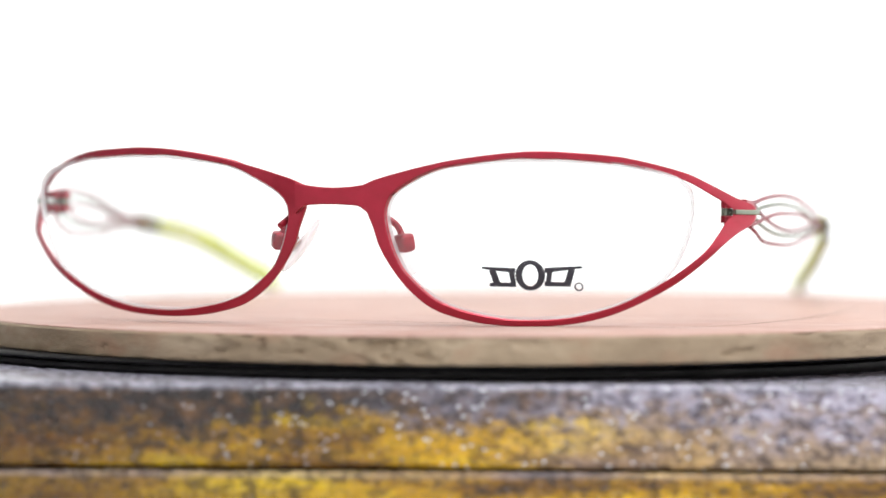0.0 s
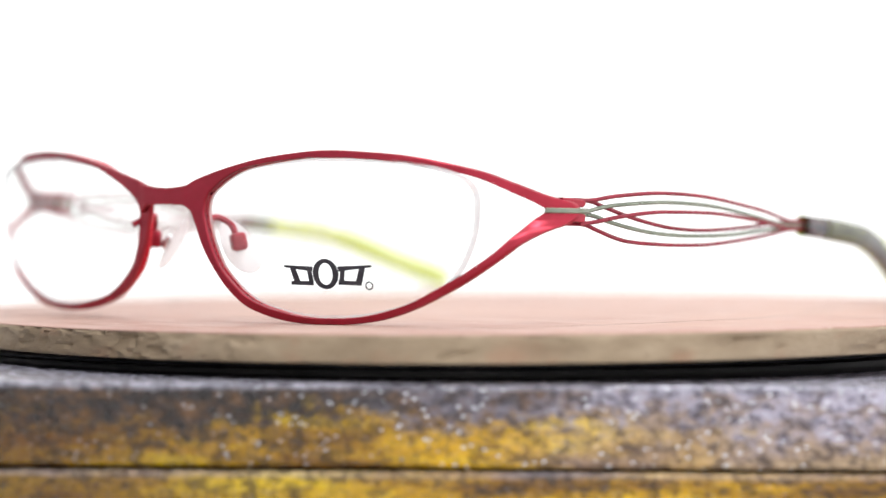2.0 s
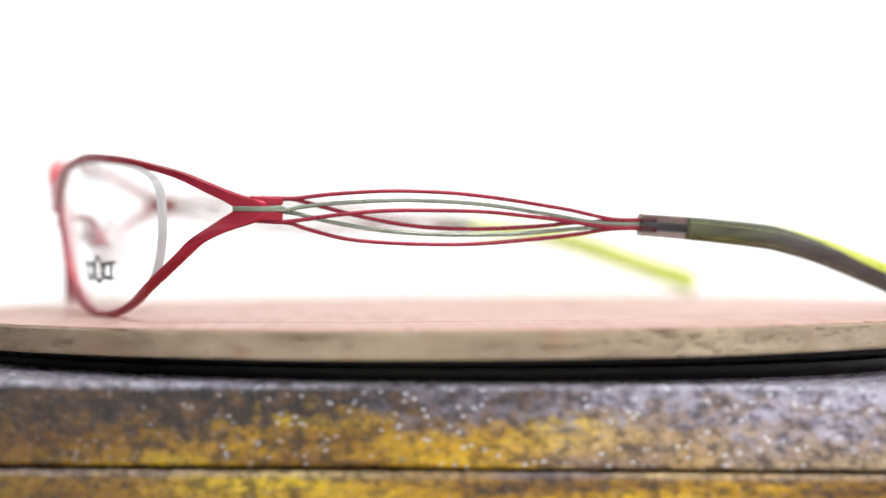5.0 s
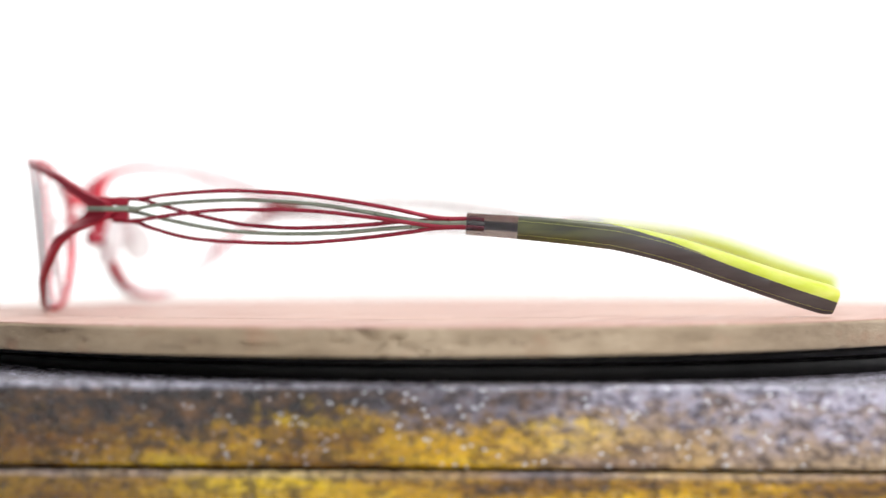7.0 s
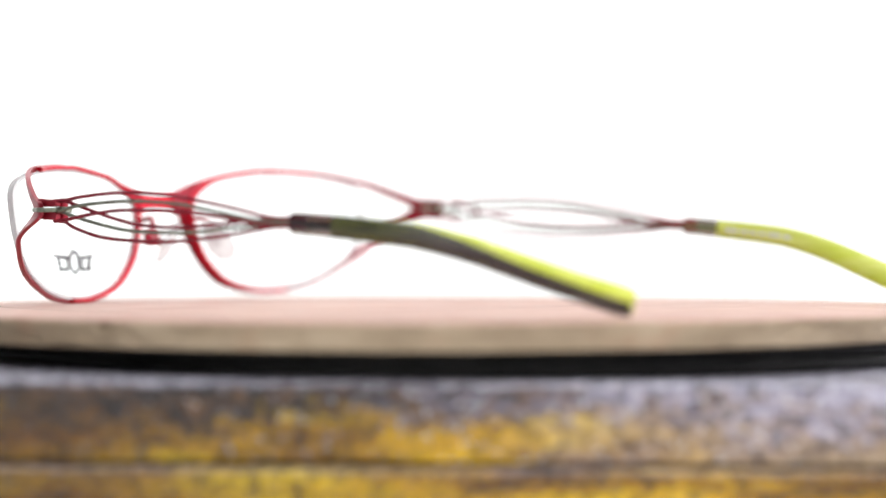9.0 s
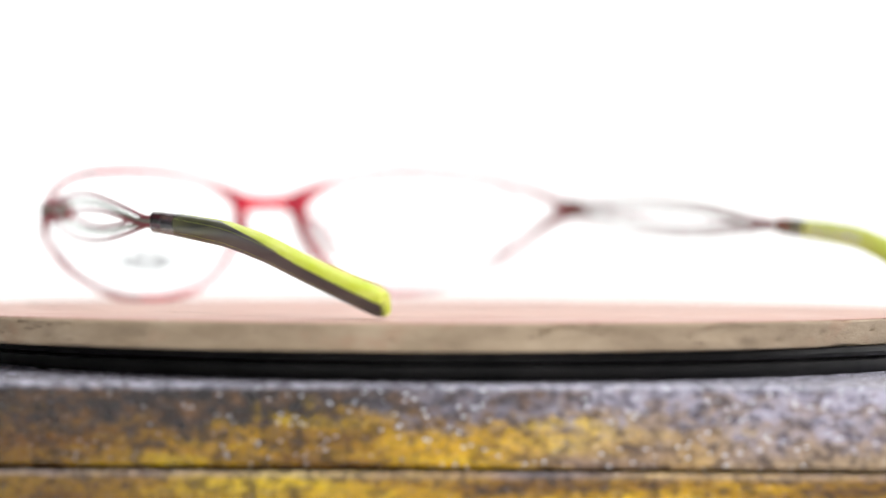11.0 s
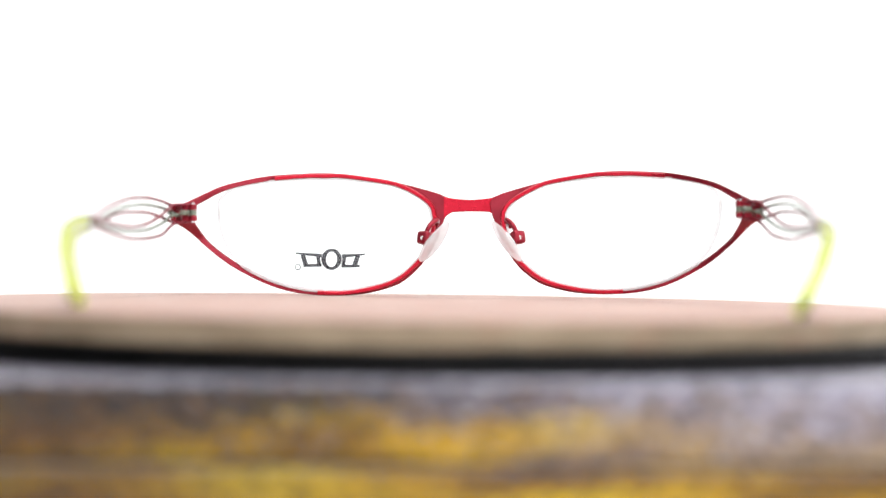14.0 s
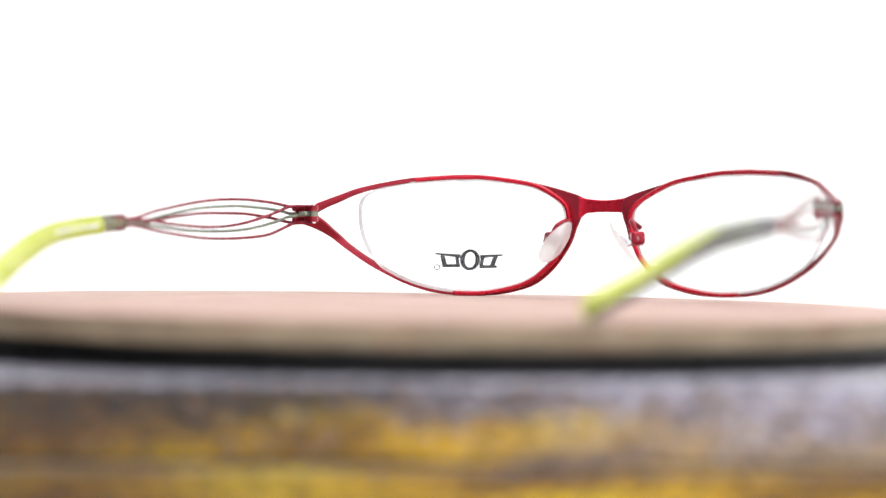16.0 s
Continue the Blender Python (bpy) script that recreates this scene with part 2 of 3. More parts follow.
def smooth_line(pts, n, closed=False):
    """n points of a Catmull-Rom line through pts, evenly spaced by length."""
    pts = [Vector(p) for p in pts]
    k = len(pts)
    dense = []
    for i in range(k if closed else k - 1):
        if closed:
            p0, p1, p2, p3 = (pts[(i + j - 1) % k] for j in range(4))
        else:
            p1, p2 = pts[i], pts[i + 1]
            p0 = pts[i - 1] if i else p1 * 2 - p2
            p3 = pts[i + 2] if i + 2 < k else p2 * 2 - p1
        for s in range(12):
            u = s / 12
            dense.append(0.5 * ((2 * p1) + (p2 - p0) * u + (2 * p0 - 5 * p1 + 4 * p2 - p3) * u * u + (3 * p1 - p0 - 3 * p2 + p3) * u ** 3))
    dense.append(pts[0].copy() if closed else pts[-1].copy())
    d = [0.0]
    for a, b in zip(dense, dense[1:]):
        d.append(d[-1] + (b - a).length)
    out, j = [], 0
    for i in range(n):
        s = d[-1] * i / (n if closed else n - 1)
        while j < len(d) - 2 and d[j + 1] < s:
            j += 1
        u = (s - d[j]) / max(d[j + 1] - d[j], 1e-9)
        out.append(dense[j].lerp(dense[j + 1], u))
    return out


def loft(bm, rings, closed=False, caps=True):
    vs = [[bm.verts.new(p) for p in r] for r in rings]
    m = len(vs)
    for i in range(m if closed else m - 1):
        a, b = vs[i], vs[(i + 1) % m]
        for j in range(len(a)):
            bm.faces.new((a[j], a[(j + 1) % len(a)], b[(j + 1) % len(a)], b[j]))
    if caps and not closed:
        bm.faces.new(vs[0])
        bm.faces.new(vs[-1])


def oval(w, h, n=10, power=2.0):
    """An oval or rounded-box section as (side, up) offsets."""
    out = []
    for i in range(n):
        a = 2 * math.pi * (i + 0.5) / n
        c, s = math.cos(a), math.sin(a)
        out.append((w / 2 * math.copysign(abs(c) ** (2 / power), c), h / 2 * math.copysign(abs(s) ** (2 / power), s)))
    return out


def sweep(bm, line, section, up=(0, 0, 1)):
    """Sweep a section (fixed, or a function of 0..1) along a line."""
    rings, n = [], len(line)
    for i, p in enumerate(line):
        t = (line[min(i + 1, n - 1)] - line[max(i - 1, 0)]).normalized()
        side = t.cross(Vector(up)).normalized()
        top = side.cross(t).normalized()
        sec = section(i / (n - 1)) if callable(section) else section
        rings.append([p + side * a + top * b for a, b in sec])
    loft(bm, rings)


def rounded_box(bm, size, centre, m=None, r=0.3, seg=2):
    geo = bmesh.ops.create_cube(bm, size=1.0)
    vs = geo["verts"]
    bmesh.ops.scale(bm, vec=size, verts=vs)
    es = list({e for v in vs for e in v.link_edges})
    made = bmesh.ops.bevel(bm, geom=es, offset=r, segments=seg, affect="EDGES", profile=0.5)
    vs = list({v for f in made["faces"] for v in f.verts} | {v for v in vs if v.is_valid})
    if m is not None:
        bmesh.ops.transform(bm, matrix=m, verts=vs)
    bmesh.ops.translate(bm, vec=centre, verts=vs)


def cylinder(bm, r, h, centre, m=None, seg=16):
    geo = bmesh.ops.create_cone(bm, cap_ends=True, segments=seg, radius1=r, radius2=r, depth=h)
    if m is not None:
        bmesh.ops.transform(bm, matrix=m, verts=geo["verts"])
    bmesh.ops.translate(bm, vec=centre, verts=geo["verts"])


# ---- the light tent ----
def panel(name, size, m, mat, label):
    bm = bmesh.new()
    bmesh.ops.create_cube(bm, size=1.0)
    bmesh.ops.scale(bm, vec=size, verts=bm.verts)
    ob = finish(bm, name, mat, None, "", False, 1.0)
    ob.matrix_world = m
    return tagged(ob, label, "tent wall", "", "structure")


FLOOR_Z = -0.0375
# only the backdrop is in view; unseen panels are added for light and reflections
panel("backdrop", (2.0, 0.01, 1.2), pose(0, 1.0, FLOOR_Z + 0.6), CLOTH_BACK, "bright white backlit photo backdrop")
panel("ceiling", (2.0, 2.0, 0.01), pose(0, 0, FLOOR_Z + 1.205), CLOTH_TOP, "bright white cloth top of the light tent")
panel("wall_west", (0.01, 2.0, 1.2), pose(-1.005, 0, FLOOR_Z + 0.6), DARK_SIDE, "unseen dark grey side panel, added to darken reflections")
panel("wall_east", (0.01, 2.0, 1.2), pose(1.005, 0, FLOOR_Z + 0.6), GLOW_SIDE, "unseen glowing white side panel, added to brighten reflections")
panel("wall_south", (2.0, 0.01, 1.2), pose(0, -1.005, FLOOR_Z + 0.6), GLOW_FRONT, "unseen dim glowing panel behind the camera, added as front light")
panel("floor", (2.0, 2.0, 0.01), pose(0, 0, FLOOR_Z - 0.005), CLOTH_FLOOR, "white cloth floor under the wooden base")


# ---- the wooden base ----
BASE_TOP = -7.8
base = tagged(new("wooden_base"), "glossy dark-stained wooden base of two stacked boards", "wooden base")
base.location = (0, 0, FLOOR_Z)


def board(name, z0, z1, front, half, mat, label):
    """A board with a softly rounded, slightly wavy front edge. Its own zero lies at its top."""
    bm = bmesh.new()
    h = z1 - z0
    r = 1.1
    prof = [(0, -h), (0, -r)]
    for i in range(1, 6):
        a = math.pi / 2 * i / 5
        prof.append((r - r * math.cos(a), -r + r * math.sin(a)))
    prof[0] = (0.5, -h)
    prof.insert(1, (0, -h + 0.5))
    rows = 120
    rings = []
    for i in range(rows + 1):
        x = -half + 2 * half * i / rows
        wob = 0.12 * noise.noise(Vector((x * 0.05, z0, 1))) + 0.05 * noise.noise(Vector((x * 0.31, z0, 5)))
        ring = [Vector((x, front + a + wob, b + 0.3 * wob)) for a, b in prof]
        ring += [Vector((x, half, 0)), Vector((x, half, -h))]
        rings.append(ring)
    loft(bm, rings)
    ob = part(name, bm, mat, base, label)
    ob.location = (0, 0, z1 * MM - FLOOR_Z)
    return ob


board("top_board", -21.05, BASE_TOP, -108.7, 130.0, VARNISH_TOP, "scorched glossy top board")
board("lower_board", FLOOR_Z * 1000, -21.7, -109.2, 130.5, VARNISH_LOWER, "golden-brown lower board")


# ---- the turntable ----
def plane_z(x, y):
    """Height of the round board's resting plane over the turning plate."""
    return 0.707 + 0.0076 * x + 0.0087 * y


turntable = tagged(new("turntable"), "black rubber-rimmed turntable plate on the wooden base", "turntable")


def platter_ring(name, prof, label):
    """A turned ring whose upper side follows the leaning board."""
    bm = bmesh.new()
    seg = 240
    rings = []
    for i in range(seg):
        a = 2 * math.pi * i / seg
        ring = []
        for r, u in prof:
            x, y = r * math.cos(a), r * math.sin(a)
            top = plane_z(x, y) - 4.83
            ring.append(Vector((x, y, BASE_TOP + 0.02 + (top - BASE_TOP - 0.02) * u)))
        rings.append(ring)
    loft(bm, rings, closed=True)
    part(name, bm, RUBBER, turntable, label)


def platter():
    platter_ring("platter", [(60, 0.0), (102.4, 0.0), (103.0, 0.12), (103.3, 0.3), (103.2, 0.48), (102.7, 0.56), (60, 0.56)], "black turning platter")
    platter_ring("rubber_band", [(60, 0.57), (102.6, 0.57), (103.3, 0.66), (103.5, 0.80), (103.2, 0.94), (102.6, 1.0), (60, 1.0)], "black rubber band round the platter")


platter()
disc = tagged(new("round_board"), "round wooden board with pinkish stained top and chipped tan edge", "display board")


def round_board():
    R, seg = 105.0, 720
    def battered(a):
        """Two stretches of the edge are badly chipped."""
        d = math.degrees(a)
        return sum(math.exp(-(((d - c + 180) % 360 - 180) / w) ** 2) for c, w in ((-103, 22), (-10, 13)))

    bm = bmesh.new()
    us = [0.0, 0.04, 0.12, 0.25, 0.4, 0.55, 0.7, 0.82, 0.92, 0.98, 1.0]
    rings = []
    for i in range(seg):
        a = 2 * math.pi * i / seg
        ring = [Vector((40 * math.cos(a), 40 * math.sin(a), -4.77))]
        wav = 0.5 * noise.noise(Vector((3 * math.cos(a), 3 * math.sin(a), 0))) + 0.25 * noise.noise(Vector((14 * math.cos(a), 14 * math.sin(a), 3)))
        for u in us:
            z = -4.77 + 4.47 * u
            cut = 0.0
            n1 = noise.noise(Vector((13 * math.cos(a), 13 * math.sin(a), z * 0.5)))
            n2 = noise.noise(Vector((42 * math.cos(a), 42 * math.sin(a), z * 1.1 + 7)))
            g = battered(a)
            n3 = noise.noise(Vector((75 * math.cos(a) + 9 * z * 0.2, 75 * math.sin(a), z * 0.9 + 3)))
            if n3 > 0.30 - 0.25 * g and g > 0.15:
                cut += (n3 - 0.30 + 0.25 * g) * 1.9 * g
            if n1 > 0.30:
                cut += (n1 - 0.30) * 2.0
            if n2 > 0.42:
                cut += (n2 - 0.42) * 2.4
            edge = 0.35 * max(0.0, (u - 0.94) / 0.06) + 0.3 * max(0.0, (0.05 - u) / 0.05)
            r = R + wav - cut - edge + 0.07 * n2
            ring.append(Vector((r * math.cos(a), r * math.sin(a), z)))
        ring.append(Vector((40 * math.cos(a), 40 * math.sin(a), -0.3)))
        rings.append(ring)
    loft(bm, rings, closed=True)
    part("board_core", bm, RAW_EDGE, disc, "chipped tan board edge")
    bm = bmesh.new()
    rings = []
    for i in range(seg):
        a = 2 * math.pi * i / seg
        wav = 0.5 * noise.noise(Vector((3 * math.cos(a), 3 * math.sin(a), 0))) + 0.25 * noise.noise(Vector((14 * math.cos(a), 14 * math.sin(a), 3)))
        chip = max(0.0, noise.noise(Vector((40 * math.cos(a), 40 * math.sin(a), 9))) - 0.3) * 2.0
        r = R - 0.35 + wav - chip
        ring = [Vector((0.5 * math.cos(a), 0.5 * math.sin(a), 0.0))]
        for q, z in ((r - 0.45, 0.0), (r - 0.15, -0.07), (r, -0.2), (r - 0.05, -0.29)):
            ring.append(Vector((q * math.cos(a), q * math.sin(a), z)))
        ring.append(Vector((0.5 * math.cos(a), 0.5 * math.sin(a), -0.29)))
        rings.append(ring)
    loft(bm, rings, closed=True)
    part("board_top", bm, VENEER, disc, "pinkish stained top face")
    # hairline cracks along the grain
    for pts in (((-44, -49), (-18, -60), (0, -70), (20, -80)), ((20, -80.5), (35, -79), (50, -62), (64, -35), (74, -6)),
                ((-92, 44), (-75, 6), (-62, -15), (-46, -8), (-38, 12)), ((67, -4), (68, 6), (68, 18)), ((-70, -50), (-48, -62)), ((-10, 30), (22, 14)), ((-60, 62), (-22, 44))):
        bm = bmesh.new()
        rings = []
        line = smooth_line([(x, y, 0) for x, y in pts], 50)
        for i, p in enumerate(line):
            u = i / 49
            way = (line[min(i + 1, 49)] - line[max(i - 1, 0)]).normalized()
            across = Vector((-way.y, way.x, 0))
            p = p + across * 0.9 * noise.noise(Vector((u * 9, p.x * 0.05, 2)))
            w = (0.34 + 0.22 * noise.noise(Vector((u * 11, pts[0][0], 1)))) * max(0.05, math.sin(math.pi * u)) ** 0.5
            rings.append([p - across * w + Vector((0, 0, 0.004)), p + Vector((0, 0, 0.02)), p + across * w + Vector((0, 0, 0.004)), p - Vector((0, 0, 0.1))])
        loft(bm, rings)
        part("grain_crack", bm, CRACK, disc, "thin dark grain crack")


round_board()

# ---- the eyeglasses ----
glasses = tagged(new("eyeglasses"), "red metal cat-eye glasses with wire temples and lime tips", "eyeglasses")


def face_y(x, z):
    """Depth of the wrapped, leaning front behind the bridge."""
    x = abs(x)
    return 0.0035 * x * x + 0.11 * (28 - z) - 0.4


def arm_y(x, z):
    """The same with the outer arms, which sweep back to the hinges."""
    up, low = 0.019 * max(0.0, abs(x) - 42) ** 2, 0.028 * max(0.0, abs(x) - 52) ** 2
    k = min(1.0, max(0.0, (z - 14) / 6.5))
    k = k * k * (3 - 2 * k)
    return face_y(x, z) + low * (1 - k) + up * k


def spot(side, x, y, z):
    """A point of one side of the front. The left nose leg is bent a little inwards and back."""
    bend = 0.0 if side > 0 else min(1.0, max(0.0, (28 - x) / 15)) * min(1.0, max(0.0, (25.5 - z) / 5))
    return Vector((side * (x - 0.9 * bend), y + 1.3 * bend, z))


OUTER = [(5.5, 24.0), (11.6, 26.2), (21.3, 28.55), (30.8, 29.9), (35.5, 30.2), (40.2, 30.1), (49, 29.4), (57.4, 27.35), (61.5, 25.4), (65.7, 23.0), (68.1, 21.95),
         (68.6, 20.4), (68.1, 18.5), (66, 16.7), (62, 12.3), (57.6, 8.4), (53.2, 5.6), (48.6, 3.3), (44, 1.7), (39.4, 0.85), (34.7, 0.5), (30, 0.5), (25.3, 0.9), (20.6, 1.95), (16.8, 3.5),
         (13, 6.65), (10.1, 10.4), (8.2, 13.8), (7.3, 16.7), (6.3, 19.2), (5.5, 21.7)]
INNER = [(9.4, 20), (10.4, 22.4), (13.4, 24.65), (17.3, 26.6), (21.2, 27.6), (30.6, 28.85), (35.2, 28.9), (39.8, 28.9), (48.8, 28.2), (57.3, 26.1), (62.6, 23.0), (64.2, 21.9), (65.4, 20.85), (65.4, 20.35),
         (64.3, 18.9), (63.4, 16.6), (61.7, 13.7), (57.5, 9.9), (53.1, 7.0), (48.6, 4.6), (44, 3.0), (39.4, 2.0), (34.8, 1.65), (30.1, 1.65), (25.4, 2.3), (20.6, 3.5), (16.8, 5.4), (13, 8.9), (11.6, 10.9),
         (10.2, 14.3), (9.4, 18)]
LENS_OUT = [(9.1, 20), (10.1, 22.6), (13.2, 24.95), (17.2, 26.9), (21.2, 27.95), (30.6, 29.15), (35.2, 29.2), (39.8, 29.2), (48.8, 28.4), (54.8, 27.2), (58.2, 25.8), (59.8, 23.9), (60.1, 21.1), (59.4, 16.2),
            (57.4, 11.3), (55, 8.2), (53, 6.6), (48.6, 4.3), (44, 2.7), (39.4, 1.7), (34.8, 1.3), (30.1, 1.3), (25.4, 1.9), (20.6, 3.1), (16.7, 5.0), (12.8, 8.5), (11.3, 10.8), (9.9, 14.3), (9.1, 18)]
MID = Vector((34.2, 15.5))


def polar(outline, count):
    """Radius of an outline round the lens middle at even angles."""
    line = smooth_line([(x, z, 0) for x, z in outline], 600, True)
    ang = []
    for p in line:
        d = Vector((p.x, p.y)) - MID
        ang.append((math.atan2(d.y, d.x) % (2 * math.pi), d.length))
    ang.sort()
    a = np.array([q[0] for q in ang])
    r = np.array([q[1] for q in ang])
    want = polar_angles(count)
    return np.interp(want, np.concatenate([a - 2 * math.pi, a, a + 2 * math.pi]), np.concatenate([r, r, r]))


def polar_angles(count):
    """Angles that lie denser towards the pointed outer end."""
    u = np.linspace(0, 2 * math.pi, count, endpoint=False)
    return (u - 0.55 * np.sin(u)) % (2 * math.pi)


COUNT = 200
ANG = polar_angles(COUNT)
R_OUT, R_IN, R_LENS = polar(OUTER, COUNT), polar(INNER, COUNT), polar(LENS_OUT, COUNT)


def at(angle, radius):
    return MID.x + radius * math.cos(angle), MID.y + radius * math.sin(angle)


def rim(side):
    """The flat stamped ring of one side, with rounded edges."""
    bm = bmesh.new()
    rings = []
    soft = 0.16
    for a, ro, ri in zip(ANG, R_OUT, R_IN):
        (xo, zo), (xi, zi) = at(a, ro), at(a, ri)
        d = Vector((xo - xi, 0, zo - zi))
        w = d.length
        d /= w
        thick = 0.95 + 0.45 * min(1.0, max(0.0, (xo - 42) / 10))
        ring = []
        for s, y in ((0, soft), (soft, 0), (w - soft, 0), (w, soft), (w, thick - soft), (w - soft, thick), (soft, thick), (0, thick - soft)):
            x, z = xi + d.x * s, zi + d.z * s
            ring.append(spot(side, x, arm_y(x, z) + y - 0.5, z))
        rings.append(ring)
    loft(bm, rings, closed=True)
    return part("rim", bm, RED, glasses, "red lacquered stamped metal rim")


def eyewire(side):
    """The groove wire behind the rim that grips the lens from the upper step round the nose to the lower step."""
    bm = bmesh.new()
    line = []
    for a, ro, ri in zip(ANG, R_OUT, R_IN):
        if 0.80 < a < 4.90:
            x, z = at(a, ri + 0.55)
            line.append(spot(side, x, arm_y(x, z) + 1.3, z))
    rings = []
    n = len(line)
    for i, p in enumerate(line):
        t = (line[min(i + 1, n - 1)] - line[max(i - 1, 0)]).normalized()
        back = Vector((0, 1, 0))
        out = t.cross(back).normalized()
        rings.append([p + out * u + back * v for u, v in oval(1.15, 2.1, 8, 3)])
    loft(bm, rings)
    return part("eyewire", bm, RED_POLISHED, glasses, "red inner lens wire")


def bridge():
    bm = bmesh.new()
    rings = []
    soft, thick = 0.2, 1.25
    for i in range(33):
        x = -6.6 + 13.2 * i / 32
        u = abs(x) / 6.6
        top = 23.55 + 0.75 * u ** 2
        low = 20.65 - (0.4 * u ** 2 if u < 0.7 else 0.196 + 7.0 * (u - 0.7) ** 1.3)
        ring = []
        for z, y in ((low, soft), (low + soft, 0), (top - soft, 0), (top, soft), (top, thick - soft), (top - soft, thick), (low + soft, thick), (low, thick - soft)):
            ring.append(Vector((x, arm_y(x, z) + y - (0.53 if u < 0.8 else 0.53 - 0.5 * (u - 0.8)), z)))
        rings.append(ring)
    loft(bm, rings)
    ob = part("bridge", bm, RED, glasses, "red metal bridge, brighter red behind")
    ob.data.materials.append(RED_POLISHED)
    for p in ob.data.polygons:
        if p.normal.y > 0.3:
            p.material_index = 1
    return ob


def lens(side):
    bm = bmesh.new()
    rad = [0.0, 0.25, 0.5, 0.75, 0.92, 1.0]
    front, back = [], []
    thick = 1.6
    for f in rad[1:]:
        fr, bk = [], []
        for a, r in zip(ANG, R_LENS):
            x, z = at(a, r * f)
            fr.append(bm.verts.new(spot(side, x, face_y(x, z) - 0.05, z)))
            bk.append(bm.verts.new(spot(side, x, face_y(x, z) - 0.05 + thick, z)))
        front.append(fr)
        back.append(bk)
    cf = bm.verts.new((side * MID.x, face_y(*MID) - 0.05, MID.y))
    cb = bm.verts.new((side * MID.x, face_y(*MID) - 0.05 + thick, MID.y))
    for rows, c in ((front, cf), (back, cb)):
        for i in range(COUNT):
            j = (i + 1) % COUNT
            bm.faces.new((c, rows[0][i], rows[0][j]))
            for k in range(len(rows) - 1):
                bm.faces.new((rows[k][i], rows[k][j], rows[k + 1][j], rows[k + 1][i]))
    for i in range(COUNT):
        j = (i + 1) % COUNT
        bm.faces.new((front[-1][i], front[-1][j], back[-1][j], back[-1][i]))
    ob = part("lens", bm, LENS_GLASS, glasses, "clear demo lens")
    ob.visible_shadow = False
    # ground edge, a thin band laid on the rim of the lens
    bm = bmesh.new()
    rings = []
    for a, r in zip(ANG, R_LENS):
        ring = []
        for q, y in ((r - 0.02, -0.02), (r + 0.06, 0.05), (r + 0.06, thick), (r - 0.9, thick + 0.03), (r - 0.9, thick + 0.01), (r - 0.05, thick - 0.12)):
            x, z = at(a, q)
            ring.append(spot(side, x, face_y(x, z) - 0.05 + y, z))
        rings.append(ring)
    loft(bm, rings, closed=True)
    edge = part("lens_edge", bm, EDGE, ob, "frosted ground lens edge")
    edge.visible_shadow = False
    return ob


def print_shape(name, parent, side, loops, label):
    """A flat mark printed on the front of the lens: strips between two lines of (x, z)."""
    bm = bmesh.new()
    for lo, hi in loops:
        va = [bm.verts.new((side * x, face_y(x, z) - 0.10, z)) for x, z in lo]
        vb = [bm.verts.new((side * x, face_y(x, z) - 0.10, z)) for x, z in hi]
        for i in range(len(va) - 1):
            bm.faces.new((va[i], va[i + 1], vb[i + 1], vb[i]))
    return part(name, bm, INK, parent, label)


def ring_loops(cx, cz, rx, rz, ix, iz, n=40):
    a = [2 * math.pi * i / n for i in range(n + 1)]
    return [([(cx + rx * math.cos(q), cz + rz * math.sin(q)) for q in a], [(cx + ix * math.cos(q), cz + iz * math.sin(q)) for q in a])]


def line_loop(a, b, w0, w1, n=6):
    """A tapering stroke from a to b."""
    d = Vector((b[0] - a[0], b[1] - a[1])).normalized()
    k = (-d.y, d.x)
    lo, hi = [], []
    for i in range(n + 1):
        u = i / n
        w = (w0 + (w1 - w0) * u) / 2
        x, z = a[0] + (b[0] - a[0]) * u, a[1] + (b[1] - a[1]) * u
        lo.append((x - k[0] * w, z - k[1] * w))
        hi.append((x + k[0] * w, z + k[1] * w))
    return (lo, hi)


PAD_SHIFT = -0.4  # both pads are bent a little to one side


